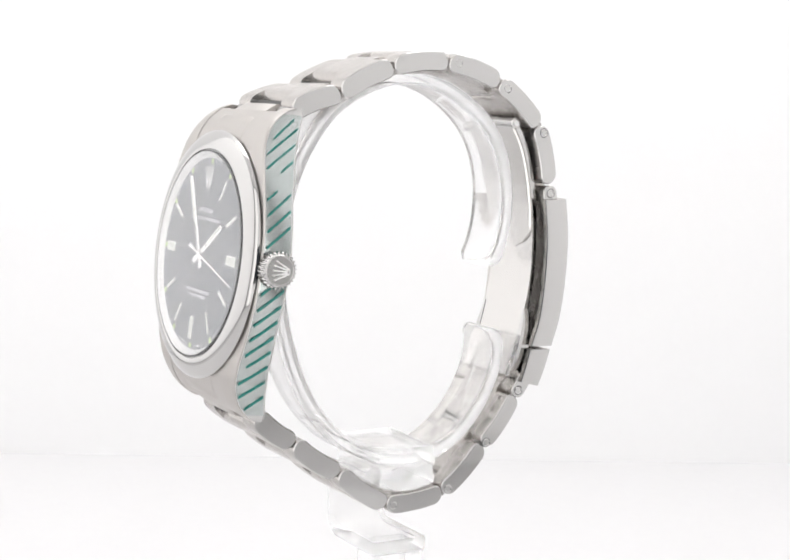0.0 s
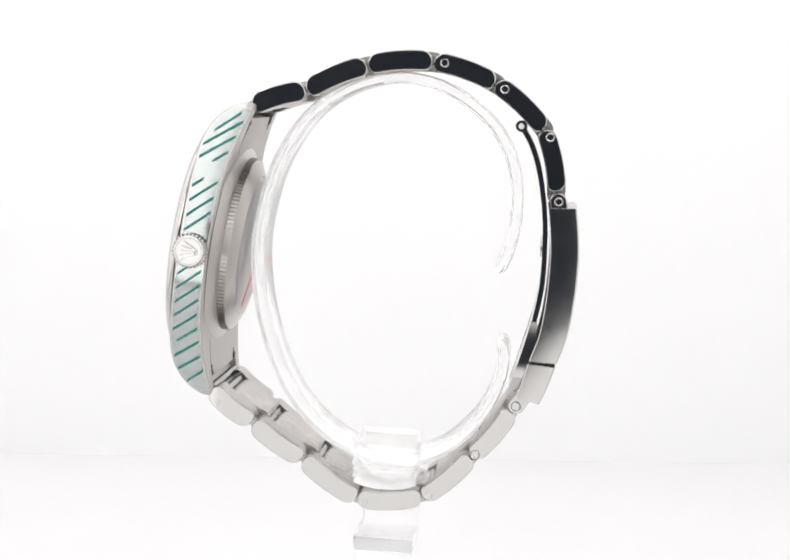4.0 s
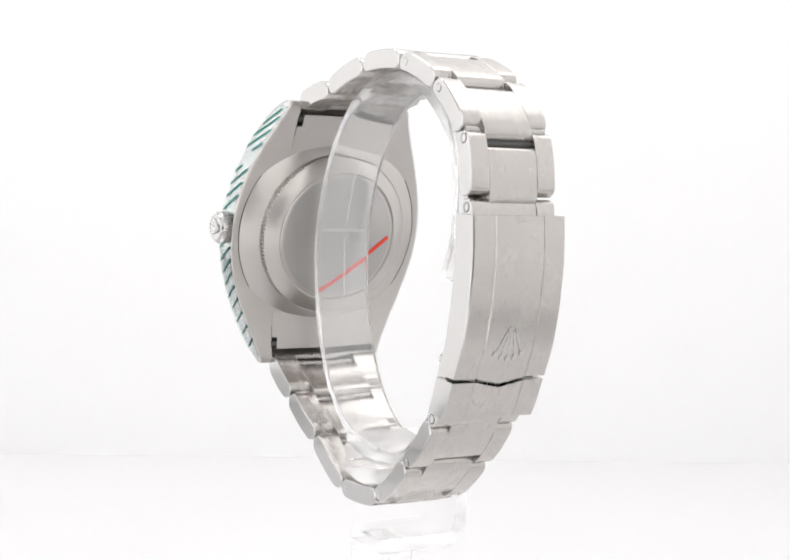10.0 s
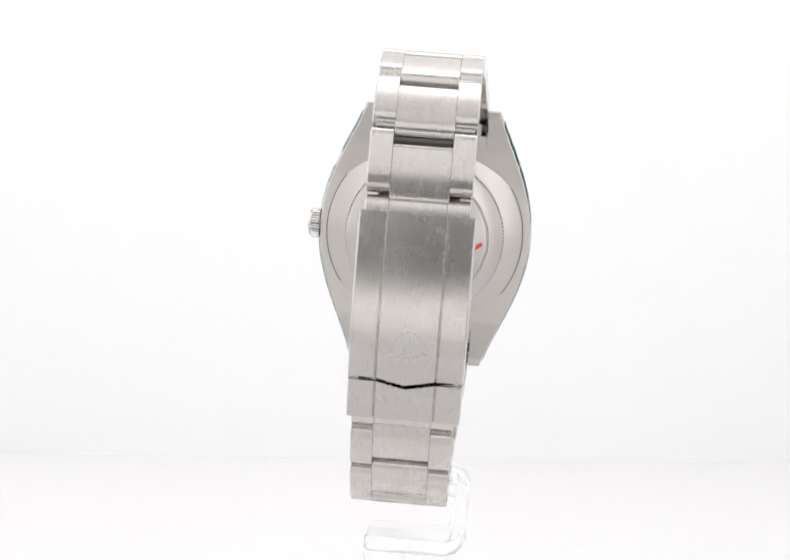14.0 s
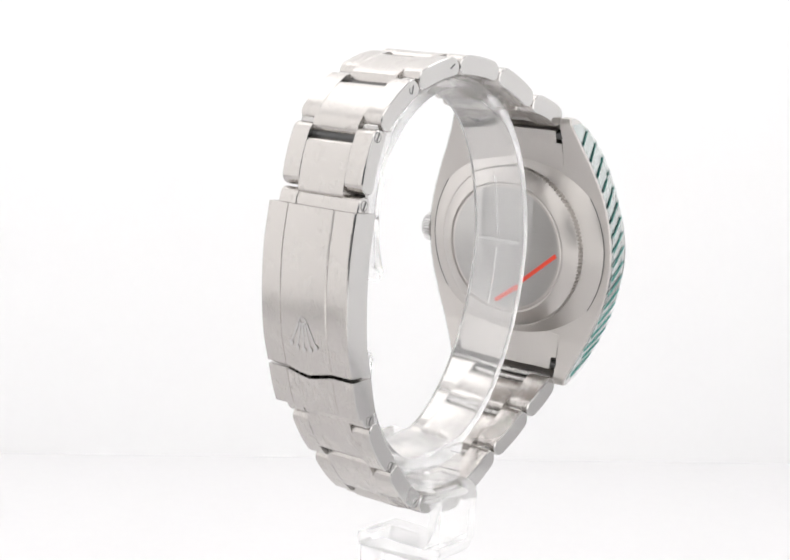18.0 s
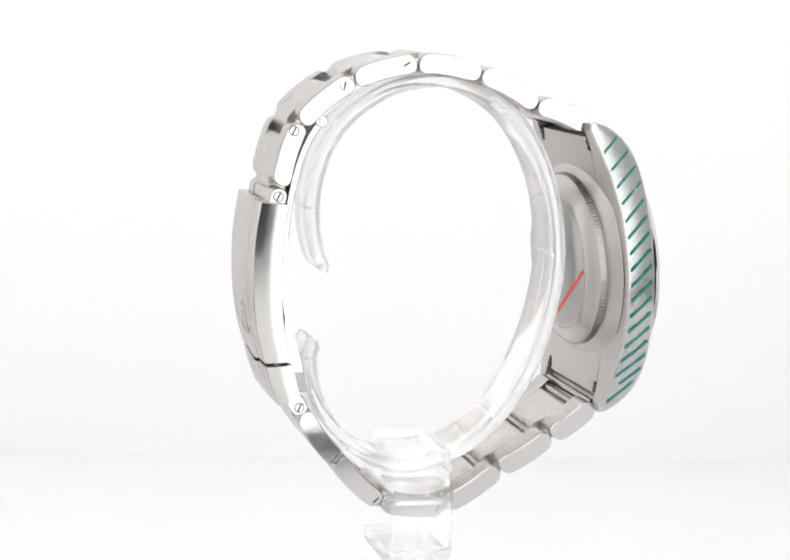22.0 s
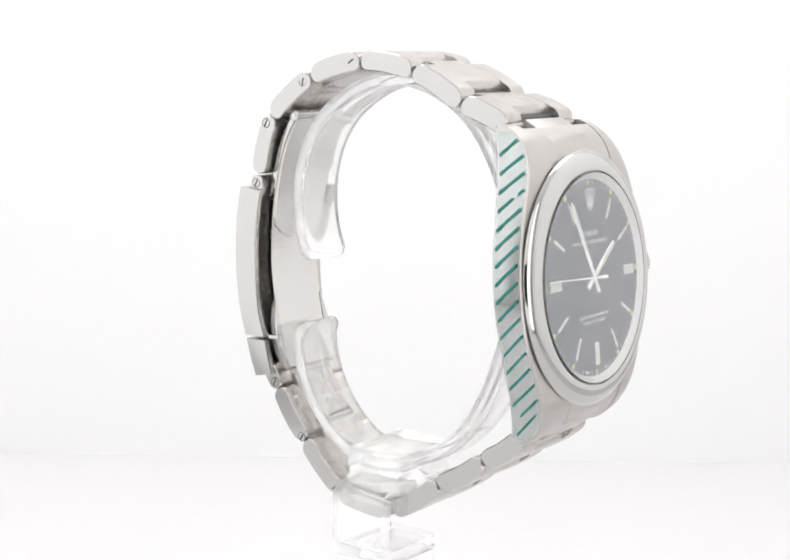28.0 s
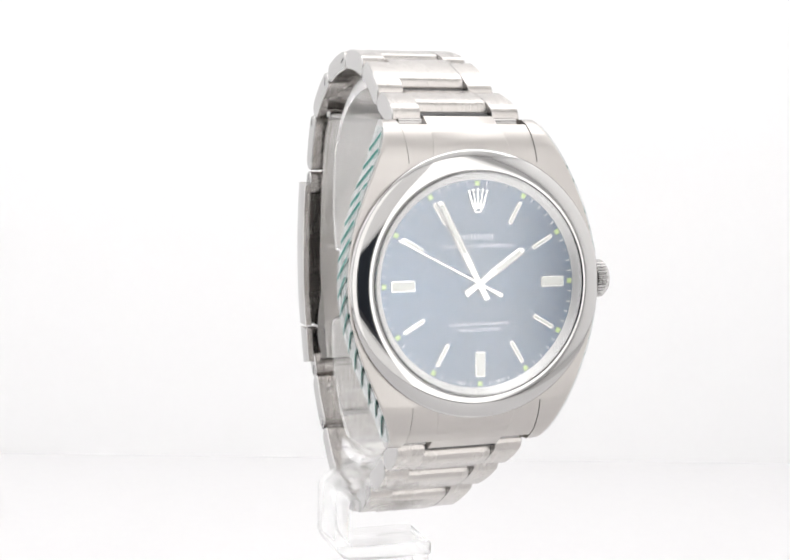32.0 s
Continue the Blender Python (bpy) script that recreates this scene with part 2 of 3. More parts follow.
bm = bmesh.new()
stations = [-24.0 + 48.0 * k / 96 for k in range(97)]
for s in (1, -1):
    rings = []
    for b in stations:
        o, t, l = half_width(b), case_top(b), case_low(b)
        i = np.interp(abs(b), [0, 16.8, 17.2, 25], [6, 6, 10.05, 10.05])
        e = 0.22
        h = 0.32 * max(0.0, min(1.0, (abs(b) - 9) / 6))
        low = [(s * i, b, l), (s * (o - e), b, l), (s * o, b, l + e), (s * (o + 0.12), b, (t + l) / 2), (s * o, b, t - e)]
        rings.append(low + [(s * (o - e + (i - o + e) * u), b, t + h * (1 - (1 - u) ** 2)) for u in (0, 0.12, 0.3, 0.6, 1)])
    loft(bm, rings, mats=[0, 0, 1, 1, 0, 0, 0, 0, 0, 0])
lathe(bm, [(0, -6.2), (16.9, -6.2), (17.1, -5.8), (17.1, -1.6), (0, -1.6)], 72)
cpart("middle_case", bm, [brushed_case, satin], "brushed top with polished sides and four lugs")

bm = bmesh.new()
lathe(bm, [(17.4, -1.32), (19.2, -1.32), (19.38, -1.27), (19.45, -1.1), (19.36, -0.84), (19.12, -0.58), (18.7, -0.3), (18.15, -0.05), (17.6, 0.13), (17.1, 0.23), (16.7, 0.28), (16.45, 0.27), (16.32, 0.2), (16.28, 0.08), (16.28, -0.9)], 160)
cpart("bezel", bm, polished, "smooth domed polished bezel", 40)
# dark ring in place of the shade under the bezel's edge
bm = bmesh.new()
lathe(bm, [(17.5, -1.6), (19.08, -1.6), (19.08, -1.25), (17.5, -1.25)], 128, True)
cpart("bezel_seam_shade", bm, dark_gap, "dark ring put in as the shade in the seam under the bezel")
bm = bmesh.new()
lathe(bm, [(16.3, -0.1), (15.9, -0.16), (15.1, -0.74), (15.0, -0.79)], 128)
cpart("inner_ring", bm, ring_steel, "sloping steel ring round the dial")
bm = bmesh.new()
lathe(bm, [(0, 0.34), (15.5, 0.34), (15.8, 0.34), (15.95, 0.33), (16.1, 0.27), (16.18, 0.18), (16.18, -0.08), (16.0, -0.08), (0, -0.08)], 96)
glass = cpart("crystal", bm, crystal_glass, "clear flat sapphire crystal")
glass.visible_shadow = False

# dial, its markers and pointers
bm = bmesh.new()
lathe(bm, [(0, 0), (15.5, 0), (15.5, -0.4), (0, -0.4)], 128)
dial = part("dial", bm, dial_blue, watch, "sunray blue dial", DIAL)


def on_dial(name, bm, mats, label="", m=None):
    return part(name, bm, mats, dial, label, m)


def clock(r, degrees, z=0.0):
    a = radians(degrees)
    return Vector((r * math.sin(a), r * math.cos(a), z))


for h in range(12):
    spin = Matrix.Rotation(radians(-30 * h), 4, "Z")
    bm = bmesh.new()
    box(bm, -0.36, 0.36, 14.15, 14.85, 0.004, 0.06, 0.0, spin)
    on_dial("lume_dot", bm, lume_dot)
    if h == 0:
        continue
    wide = 0.78 if h % 3 == 0 else 0.33
    bm = bmesh.new()
    box(bm, -wide, wide, 9.85, 13.5, 0.0, 0.3, 0.10, spin)
    mk = part("hour_marker", bm, silver, watch, "", DIAL)
    bm = bmesh.new()
    box(bm, -wide + 0.13, wide - 0.13, 10.0, 13.35, 0.28, 0.32, 0.0, spin)
    part("lume", bm, lume, mk)
for k in range(60):
    if k % 5:
        bm = bmesh.new()
        box(bm, -0.07, 0.07, 14.25, 14.85, 0.003, 0.03, 0.0, Matrix.Rotation(radians(-6 * k), 4, "Z"))
        on_dial("minute_mark", bm, print_white)


def coronet(bm, m, h=3.5, deep=0.3, ball=0.17, fan=15.5):
    """A plain five-pointed emblem, h millimetres tall, standing on z = 0."""
    u = h / 3.5
    for k in range(-2, 3):
        a = radians(fan * k)
        tip = Vector((h * 0.92 * math.sin(a), h * (0.12 + 0.80 * math.cos(a)), 0))
        foot = Vector((0.30 * u * k, h * 0.2, 0))
        d = (tip - foot).normalized()
        n = Vector((-d.y, d.x, 0))
        ring = [foot + n * 0.15 * u, foot - n * 0.15 * u, tip - n * 0.06 * u, tip + n * 0.06 * u]
        loft(bm, [[m @ (p + Vector((0, 0, z))) for p in ring] for z in (0, deep)])
        rod(bm, m @ tip, m @ (tip + Vector((0, 0, deep * 1.15))), ball * u, 10)
    hoop = []
    for q in range(17):
        c = Vector((math.cos(q * math.tau / 16), math.sin(q * math.tau / 16), 0))
        hoop.append([m @ Vector((c.x * 0.64 * u * g, h * 0.13 + c.y * 0.32 * u * g, z)) for g, z in ((1, 0), (1, deep), (0.62, deep), (0.62, 0))])
    loft(bm, hoop, caps=False)


bm = bmesh.new()
coronet(bm, Matrix.Translation((0, 10.1, 0)), 3.8, 0.3, 0.17, 12.0)
on_dial("emblem", bm, silver, "applied silver emblem at twelve")

# maker's lines: plain bars
def bars(name, x0, x1, y0, y1, n, duty):
    bm = bmesh.new()
    w = (x1 - x0) / n
    for k in range(n):
        box(bm, x0 + k * w, x0 + (k + duty) * w, y0, y1, 0.003, 0.02)
    on_dial(name, bm, print_white)


bars("maker_bars", -2.75, 2.75, 6.4, 7.15, 10, 0.3)
bars("model_bars", -5.5, -0.85, 5.18, 5.72, 12, 0.3)
bars("model_bars", -0.35, 5.5, 5.18, 5.72, 18, 0.3)


def lettering(name, words, size, m, mat, parent):
    data = bpy.data.curves.new(name, "FONT")
    data.body, data.size, data.align_x, data.align_y, data.resolution_u = words, size, "CENTER", "CENTER", 2
    data.extrude = 0.01
    ob = new(name, data)
    me = bpy.data.meshes.new_from_object(ob.evaluated_get(bpy.context.evaluated_depsgraph_get()))
    bpy.data.objects.remove(ob)
    bm = bmesh.new()
    bm.from_mesh(me)
    bmesh.ops.transform(bm, matrix=m, verts=bm.verts)
    bpy.data.meshes.remove(me)
    return part(name, bm, mat, parent)


lettering("certificate_line", "SUPERLATIVE CHRONOMETER", 0.68, Matrix.Translation((0, -5.85, 0.02)), print_white, dial)
lettering("certificate_line", "OFFICIALLY CERTIFIED", 0.68, Matrix.Translation((0, -6.7, 0.02)), print_white, dial)
lettering("origin_word", "SWISS", 0.55, Matrix.Rotation(radians(-12), 4, "Z") @ Matrix.Translation((0, -14.5, 0.02)), print_white, dial)
lettering("origin_word", "MADE", 0.55, Matrix.Rotation(radians(12), 4, "Z") @ Matrix.Translation((0, -14.5, 0.02)), print_white, dial)


def hand(name, length, tail, wide, z, label, glow=True):
    bm = bmesh.new()
    w = wide / 2
    out = [(-w * 0.95, -tail), (w * 0.95, -tail), (w * 0.7, -0.2), (w, length * 0.3), (w, length - w), (w * 0.5, length), (-w * 0.5, length), (-w, length - w), (-w, length * 0.3), (-w * 0.7, -0.2)]
    if not glow:
        out = [(-0.4, -tail), (0.4, -tail), (0.2, -1.0), (w, 1.0), (w * 0.7, length), (-w * 0.7, length), (-w, 1.0), (-0.2, -1.0)]
    loft(bm, [[(x, y, z) for x, y in out], [(x * 0.7, y, z + 0.1) for x, y in out]])
    rod(bm, (0, 0, z - 0.05), (0, 0, z + 0.12), 0.72 if glow else 0.45, 24, 0.05)
    return part(name, bm, silver, watch, label, DIAL)


def lume_strip(name, y0, y1, w, z, parent):
    bm = bmesh.new()
    box(bm, -w, w, y0, y1, z, z + 0.03)
    return part(name, bm, lume, parent)


hour_hand = hand("hour_hand", 8.5, 2.6, 1.2, 0.33, "silver hour hand with pale lume")
minute_hand = hand("minute_hand", 13.4, 2.6, 1.15, 0.46, "silver minute hand with pale lume")
lume_strip("lume", 3.2, 8.0, 0.3, 0.415, hour_hand)
lume_strip("lume", 4.9, 12.8, 0.28, 0.545, minute_hand)
second_hand = hand("second_hand", 14.1, 3.9, 0.36, 0.58, "thin silver seconds hand", False)

# case back: sloping outer ring, fluted step, inner cone, groove, flat centre
bm = bmesh.new()
lathe(bm, [(18.2, -5.9), (18.2, -6.35), (18.05, -6.5), (17.85, -6.6), (15.2, -7.5), (14.8, -7.62), (14.4, -7.7)], 144)
lathe(bm, [(14.5, -7.5), (14.45, -8.8), (14.2, -9.0), (12.3, -9.94), (12.0, -10.03), (11.85, -9.95), (11.75, -9.78), (11.6, -9.78), (11.45, -9.92), (11.3, -9.96), (0, -9.96)], 144)
back = cpart("case_back", bm, turned, "round screwed steel case back", 20)
# dark ring in place of the shade where case and back meet
bm = bmesh.new()
lathe(bm, [(18.16, -6.0), (18.3, -6.0), (18.3, -6.42), (18.16, -6.42)], 128, True)
cpart("seam_ring", bm, dark_gap, "dark ring put in as the shade in the seam round the case back", parent=back)
for k in range(132):
    bm = bmesh.new()
    box(bm, 14.3, 14.74, -0.2, 0.2, -8.78, -7.62, 0.0, Matrix.Rotation(k * math.tau / 132, 4, "Z"))
    cpart("flute", bm, turned, parent=back)
bm = bmesh.new()
lathe(bm, [(0, -9.97), (11.0, -9.97), (11.1, -10.01), (11.0, -10.05), (0, -10.05)], 96)
cpart("back_sticker", bm, grain(material("pale back film", (0.42, 0.41, 0.40), 0.3, 1.0), (300, 5000, 300), 0.0, 0.3, 0.34, 0.05), "clear film on the case back", parent=back)

# winding crown at three o'clock
CROWN = Matrix.Translation((-0.35, 0.05, -3.75)) @ Matrix.Rotation(radians(90), 4, "Y")
bm = bmesh.new()
rows = []
for z, r, d in ((19.9, 2.4, 0), (20.05, 2.7, 0.13), (21.45, 2.7, 0.13), (21.62, 2.58, 0.08), (21.66, 2.48, 0), (21.92, 2.4, 0), (22.05, 2.26, 0), (22.05, 2.1, 0), (21.98, 2.02, 0)):
    rows.append([CROWN @ Vector(((r + (d if (k // 2) % 2 else -d)) * math.cos(k * math.tau / 112), (r + (d if (k // 2) % 2 else -d)) * math.sin(k * math.tau / 112), z)) for k in range(112)])
loft(bm, rows)
bm.faces.ensure_lookup_table()
bm.faces[-1].material_index = 1
crown = cpart("crown", bm, [satin, polished], "fluted polished winding crown")
bm = bmesh.new()
rod(bm, CROWN @ Vector((0, 0, 18.3)), CROWN @ Vector((0, 0, 20.2)), 2.0, 32)
cpart("crown_tube", bm, polished)
bm = bmesh.new()
coronet(bm, CROWN @ Matrix.Translation((0, 0, 22.1)) @ Matrix.Rotation(radians(90), 4, "Z") @ Matrix.Translation((0, -1.5, 0)), 2.9, 0.28)
cpart("crown_emblem", bm, glinting, parent=crown)

# end links between the lugs
for s in (1, -1):
    bm = bmesh.new()
    rings = []
    for k in range(9):
        b = 13.5 + 9.7 * k / 8
        t = case_top(b) + 0.26
        rings.append([(x, s * b, z) for x, z in ((-9.95, t - 2.6), (-9.95, t), (9.95, t), (9.95, t - 2.6))])
    loft(bm, rings)
    rings = []
    for k in range(9):
        b = 13.5 + 11.0 * k / 8
        t = (case_top(b) if b < 22 else case_top(22) - (b - 22) * 1.4) + 0.34
        w = 5.5 + 2.0 * (1 - k / 8) ** 1.6
        rings.append([(x, s * b, z) for x, z in ((-w, t - 2.4), (-w, t - 0.15), (-w + 0.15, t), (w - 0.15, t), (w, t - 0.15), (w, t - 2.4))])
    loft(bm, rings)
    rings = []
    for b, w in ((15.2, 9.95), (17.0, 9.95), (19.4, 9.95), (19.45, 8.9), (21.6, 8.8)):
        low = case_low(min(b, 20.5)) - 0.04
        rings.append([(x, s * b, z) for x, z in ((-w, low), (-w, case_top(b) - 2.5), (w, case_top(b) - 2.5), (w, low))])
    loft(bm, rings)
    cpart("end_link", bm, brushed_case, "brushed end link between the lugs")
    bm = bmesh.new()
    rod(bm, (-8.7, s * 20.9, -7.3), (8.7, s * 20.9, -7.3), 0.6, 20, 0.1)
    rod(bm, (-10.2, s * 20.9, -7.5), (10.2, s * 20.9, -7.5), 0.4)
    bar = cpart("spring_bar", bm, turned)
    for c in (-1, 1):
        # dark plug drawn as the shaded hole beside the bar
        bm = bmesh.new()
        rod(bm, (c * 9.0, s * 20.9, -7.5), (c * 10.12, s * 20.9, -7.5), 0.86)
        cpart("bar_hole_shade", bm, dark_gap, parent=bar)

# ---- bracelet ----
TOP = [(-25.68, -9.77), (-16.97, -6.78), (-7.38, -2.23), (3.14, -1.09), (13.33, -4.12), (21.51, -11.06), (24.14, -21.0)]
LOW = [(-30.58, -56.35), (-23.51, -61.67), (-14.97, -67.36), (-5.77, -73.66), (5.12, -72.7), (12.83, -65.25), (18.94, -57.08)]
MIDDLE = Vector((-2.0, 0, -35.0))


def stadium(p, q, thick, shift=0.0, gap=0.12, sag=0.45, ends=0.92):
    """Outline of a link seen from the side, from p to q (x, z), bowed away from the wrist."""
    p, q = Vector((p[0], 0, p[1])), Vector((q[0], 0, q[1]))
    d = (q - p)
    long = d.length
    d.normalize()
    n = Vector((-d.z, 0, d.x))
    if n.dot((p + q) / 2 - MIDDLE) < 0:
        n = -n
    p = p + d * gap
    long -= 2 * gap
    h = thick / 2
    r = h * ends
    pts = []
    steps = 7

    def bow(u):
        return sag * (1 - (2 * (u + shift) / long - 1) ** 2)

    for k in range(steps + 1):
        a = math.pi / 2 - math.pi * k / steps
        u = long - r + r * math.cos(a)
        pts.append((u, math.sin(a) * h))
    for k in range(1, 6):
        pts.append((long - r - (long - 2 * r) * k / 6, -h))
    for k in range(steps + 1):
        a = -math.pi / 2 - math.pi * k / steps
        u = r + r * math.cos(a)
        pts.append((u, math.sin(a) * h))
    for k in range(1, 6):
        pts.append((r + (long - 2 * r) * k / 6, h))
    return [p + d * (u + shift) + n * (v + bow(u)) for u, v in pts], d, n


def slab(bm, outline, y0, y1, edge=0.3, side=1, joint=0):
    """Extrudes an outline from y0 to y1 with small bright edges; flanks take material `side`; the side toward a joint stays sharp."""
    m = len(outline)
    c = sum(outline, Vector()) / m

    def inset(k, e):
        p, d = outline[k], outline[(k + 1) % m] - outline[k - 1]
        v = Vector((-d.z, 0, d.x)).normalized()
        return p + v * (e if v.dot(c - p) > 0 else -e)

    rings = []
    e0, e1 = 0.03 if joint > 0 else edge, 0.03 if joint < 0 else edge
    for y, e in ((y0, e0), (y0 + e0, 0), (y1 - e1, 0), (y1, e1)):
        rings.append([inset(k, e) + Vector((0, y, 0)) for k in range(m)])
    first = len(bm.faces)
    loft(bm, rings)
    bm.faces.ensure_lookup_table()
    n = len(outline)
    for k in range(first, len(bm.faces)):
        j = k - first
        bm.faces[k].material_index = (0 if n <= j < 2 * n else 2) if j < 3 * n else side


def screw(p, d, y, s, parent, slot=True):
    """A pin head in the flank of a link."""
    bm = bmesh.new()
    if s > 0:
        rod(bm, (p.x, y - s * 0.5, p.z), (p.x, y + s * 0.06, p.z), 0.72, 20, 0.06)
    else:
        hoop = []
        for k in range(21):
            c = Vector((math.cos(k * math.tau / 20), 0, math.sin(k * math.tau / 20)))
            hoop.append([Vector((p.x, 0, p.z)) + c * r + Vector((0, y + s * h, 0)) for r, h in ((0.72, -0.3), (0.72, 0.04), (0.62, 0.1), (0.5, 0.04), (0.42, -0.3))])
        loft(bm, hoop, caps=False)
    ob = wpart("pin_head", bm, polished, parent)
    # dark ring, and a dark bar below, painted in as shade at the pin
    bm = bmesh.new()
    hoop = []
    for k in range(21):
        c = Vector((math.cos(k * math.tau / 20), 0, math.sin(k * math.tau / 20)))
        hoop.append([Vector((p.x, 0, p.z)) + c * r + Vector((0, y + s * h, 0)) for r, h in ((0.72, -0.2), (0.72, 0.012), (0.82, 0.012), (0.82, -0.2))])
    loft(bm, hoop, caps=False)
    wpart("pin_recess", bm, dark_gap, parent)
    if slot and s > 0:
        bm = bmesh.new()
        box(bm, -0.62, 0.62, -0.03, 0.03, -0.13, 0.13, 0, Matrix.Translation((p.x, y + s * 0.06, p.z)) @ Matrix.Rotation(radians(35 + 60 * (p.x % 1)), 4, "Y"))
        wpart("slot", bm, dark_gap, parent)
    return ob


def narrow(bm, p, d, long, w0, w1):
    """Draws a link in toward the clasp, from half width w0 to w1."""
    for v in bm.verts:
        u = ((v.co.x - p[0]) * d.x + (v.co.z - p[1]) * d.z) / long
        v.co.y *= (w0 + (w1 - w0) * u) / ((w0 + w1) / 2)


def link(p, q, ends, thick, toward, pin=None):
    """One bracelet link: middle piece, two outer pieces; toward: +1 if q is nearer the clasp."""
    w = (ends[0] + ends[1]) / 2
    mid = w * 0.565
    long = math.dist(p, q)
    out, d, n = stadium(p, q, thick - 0.02, 2.0 * toward, 0.42, 0.43, 0.75)
    bm = bmesh.new()
    slab(bm, out, -mid + 0.03, mid - 0.03, 0.05, 0)
    narrow(bm, p, d, long, *ends)
    body = wpart("bracelet_link", bm, [brushed, polished, brushed])
    for s in (-1, 1):
        out, d, n = stadium(p, q, thick)
        bm = bmesh.new()
        slab(bm, out, *sorted((s * mid, s * w)), 0.16, 1, s)
        narrow(bm, p, d, long, *ends)
        wpart("outer_piece", bm, [brushed, polished, satin], body, "polished flank")
    bm = bmesh.new()
    a = Vector((p[0], 0, p[1]))
    rod(bm, (a.x, -w + 0.5, a.z), (a.x, w - 0.5, a.z), 0.75, 12)
    a += d * 2.0 - n * 0.5
    rod(bm, (a.x, -mid, a.z), (a.x, mid, a.z), 0.55, 16)
    wpart("link_pin", bm, pin_steel, body)
    # dark rod put in the gap between middle pieces so it reads as shaded
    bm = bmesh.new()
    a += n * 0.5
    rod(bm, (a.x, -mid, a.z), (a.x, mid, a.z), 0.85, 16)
    wpart("link_gap_shade", bm, dark_gap, body)
    if pin is not None:
        for s in (-1, 1):
            screw(Vector((pin[0], 0, pin[1])), d, s * w, s, body)
    return body


TOP_W = [10.15, 9.5, 8.75, 8.2, 8.04, 8.0, 8.0]
LOW_W = [10.15, 9.55, 8.85, 8.22, 8.04, 8.0, 8.0]
TOP_PIN = [None, None, None, (5.0, -1.3), (14.8, -5.0), (22.5, -12.25)]
LOW_PIN = [None, None, None, (-4.5, -73.9), (6.1, -72.15), (13.4, -64.8)]
for k in range(6):
    link(TOP[k], TOP[k + 1], TOP_W[k:k + 2], 3.35 - 0.06 * k, 1, TOP_PIN[k])
    link(LOW[k], LOW[k + 1], LOW_W[k:k + 2], 3.35 - 0.06 * k, 1, LOW_PIN[k])


# half links that vanish into the clasp
def half_link(p, q, w, pin):
    out, d, n = stadium(p, q, 2.7, 0, 0.1, 0.1)
    for s in (-1, 1):
        bm = bmesh.new()
        slab(bm, out, *sorted((s * 4.4, s * w)), 0.14, 1, s)
        ob = wpart("half_link", bm, [brushed, polished, satin])
        screw(Vector((pin[0], 0, pin[1])), d, s * w, s, ob)
    bm = bmesh.new()
    slab(bm, [v - n * 0.12 for v in out], -4.37, 4.37, 0.05, 0)
    wpart("half_link_middle", bm, [brushed, polished, brushed], ob)


half_link((24.1, -21.1), (24.9, -25.4), 7.9, (24.5, -22.5))
half_link((21.4, -53.4), (18.8, -57.4), 7.9, (19.6, -56.25))

# ---- folding clasp ----
OUTER = [(27.45, -23.38), (28.1, -28.1), (28.3, -32.2), (28.05, -38.1), (27.2, -44.0), (25.7, -48.95), (24.45, -52.95), (23.3, -55.6)]
INNER = [(22.77, -23.63), (23.38, -28.35), (23.54, -32.44), (23.31, -38.23), (22.59, -44.07), (21.14, -48.72), (20.26, -52.11), (19.42, -54.67)]
CUT = 5 / 7
MID_Y = 0.1                         # the clasp sits a little off the middle


def dip(y):
    """The smile-shaped seam between cover and catch."""
    return 0.030 * math.cos(y / 4.6 * math.pi / 2) ** 2 if abs(y) < 4.6 else 0.0


def clasp_shell(s0, s1, w, wave0, wave1, steps=18):
    bm = bmesh.new()
    rings = []
    top = [(-w + 0.15, 0.02), (-w + 0.3, 0.0), (-4.8, 0.0), (-4.7, 0.03), (-4.6, 0.03), (-4.4, -0.02), (-2.2, -0.03), (0, -0.035), (2.2, -0.03), (4.4, -0.02), (4.6, 0.03), (4.7, 0.03), (4.8, 0.0), (w - 0.3, 0.0), (w - 0.15, 0.02)]
    flank = [(-w - 0.06, 0.98), (-w - 0.15, 0.95), (-w - 0.165, 0.85), (-w - 0.155, 0.6), (-w - 0.095, 0.3), (-w + 0.03, 0.05)]
    for k in range(steps + 1):
        u = k / steps
        ring = []
        for y, f in flank + top + [(-y, f) for y, f in flank[::-1]] + [ (w - 0.9, 0.96), (w - 0.9, 0.3), (0, 0.27), (-w + 0.9, 0.3), (-w + 0.9, 0.96)]:
            s = s0 + (s1 - s0) * u + dip(y) * (wave0 * (1 - u) + wave1 * u)
            o, i = curve_at(OUTER, min(s, 1)), curve_at(INNER, min(s, 1))
            ring.append((o[0] + (i[0] - o[0]) * f, y + MID_Y, o[1] + (i[1] - o[1]) * f))
        rings.append(ring)
    n = len(rings[0])
    loft(bm, rings, mats=[1] * 6 + [0] * 14 + [1] * 6 + [0] * 6)
    return bm


clasp = wpart("clasp_cover", clasp_shell(0.0, CUT - 0.007, 8.75, 0, 1), [brushed, satin], None, "brushed clasp cover with an engraved emblem", 25)
wpart("clasp_catch", clasp_shell(CUT + 0.014, 1.0, 8.7, 1, 0.0, 8), [brushed, satin], None, "hinged safety catch of the clasp", 25)
# emblem raised on the cover, base upward, bent along its curve
bm = bmesh.new()
coronet(bm, Matrix(), 4.7, 0.1, 0.27, 17.5)
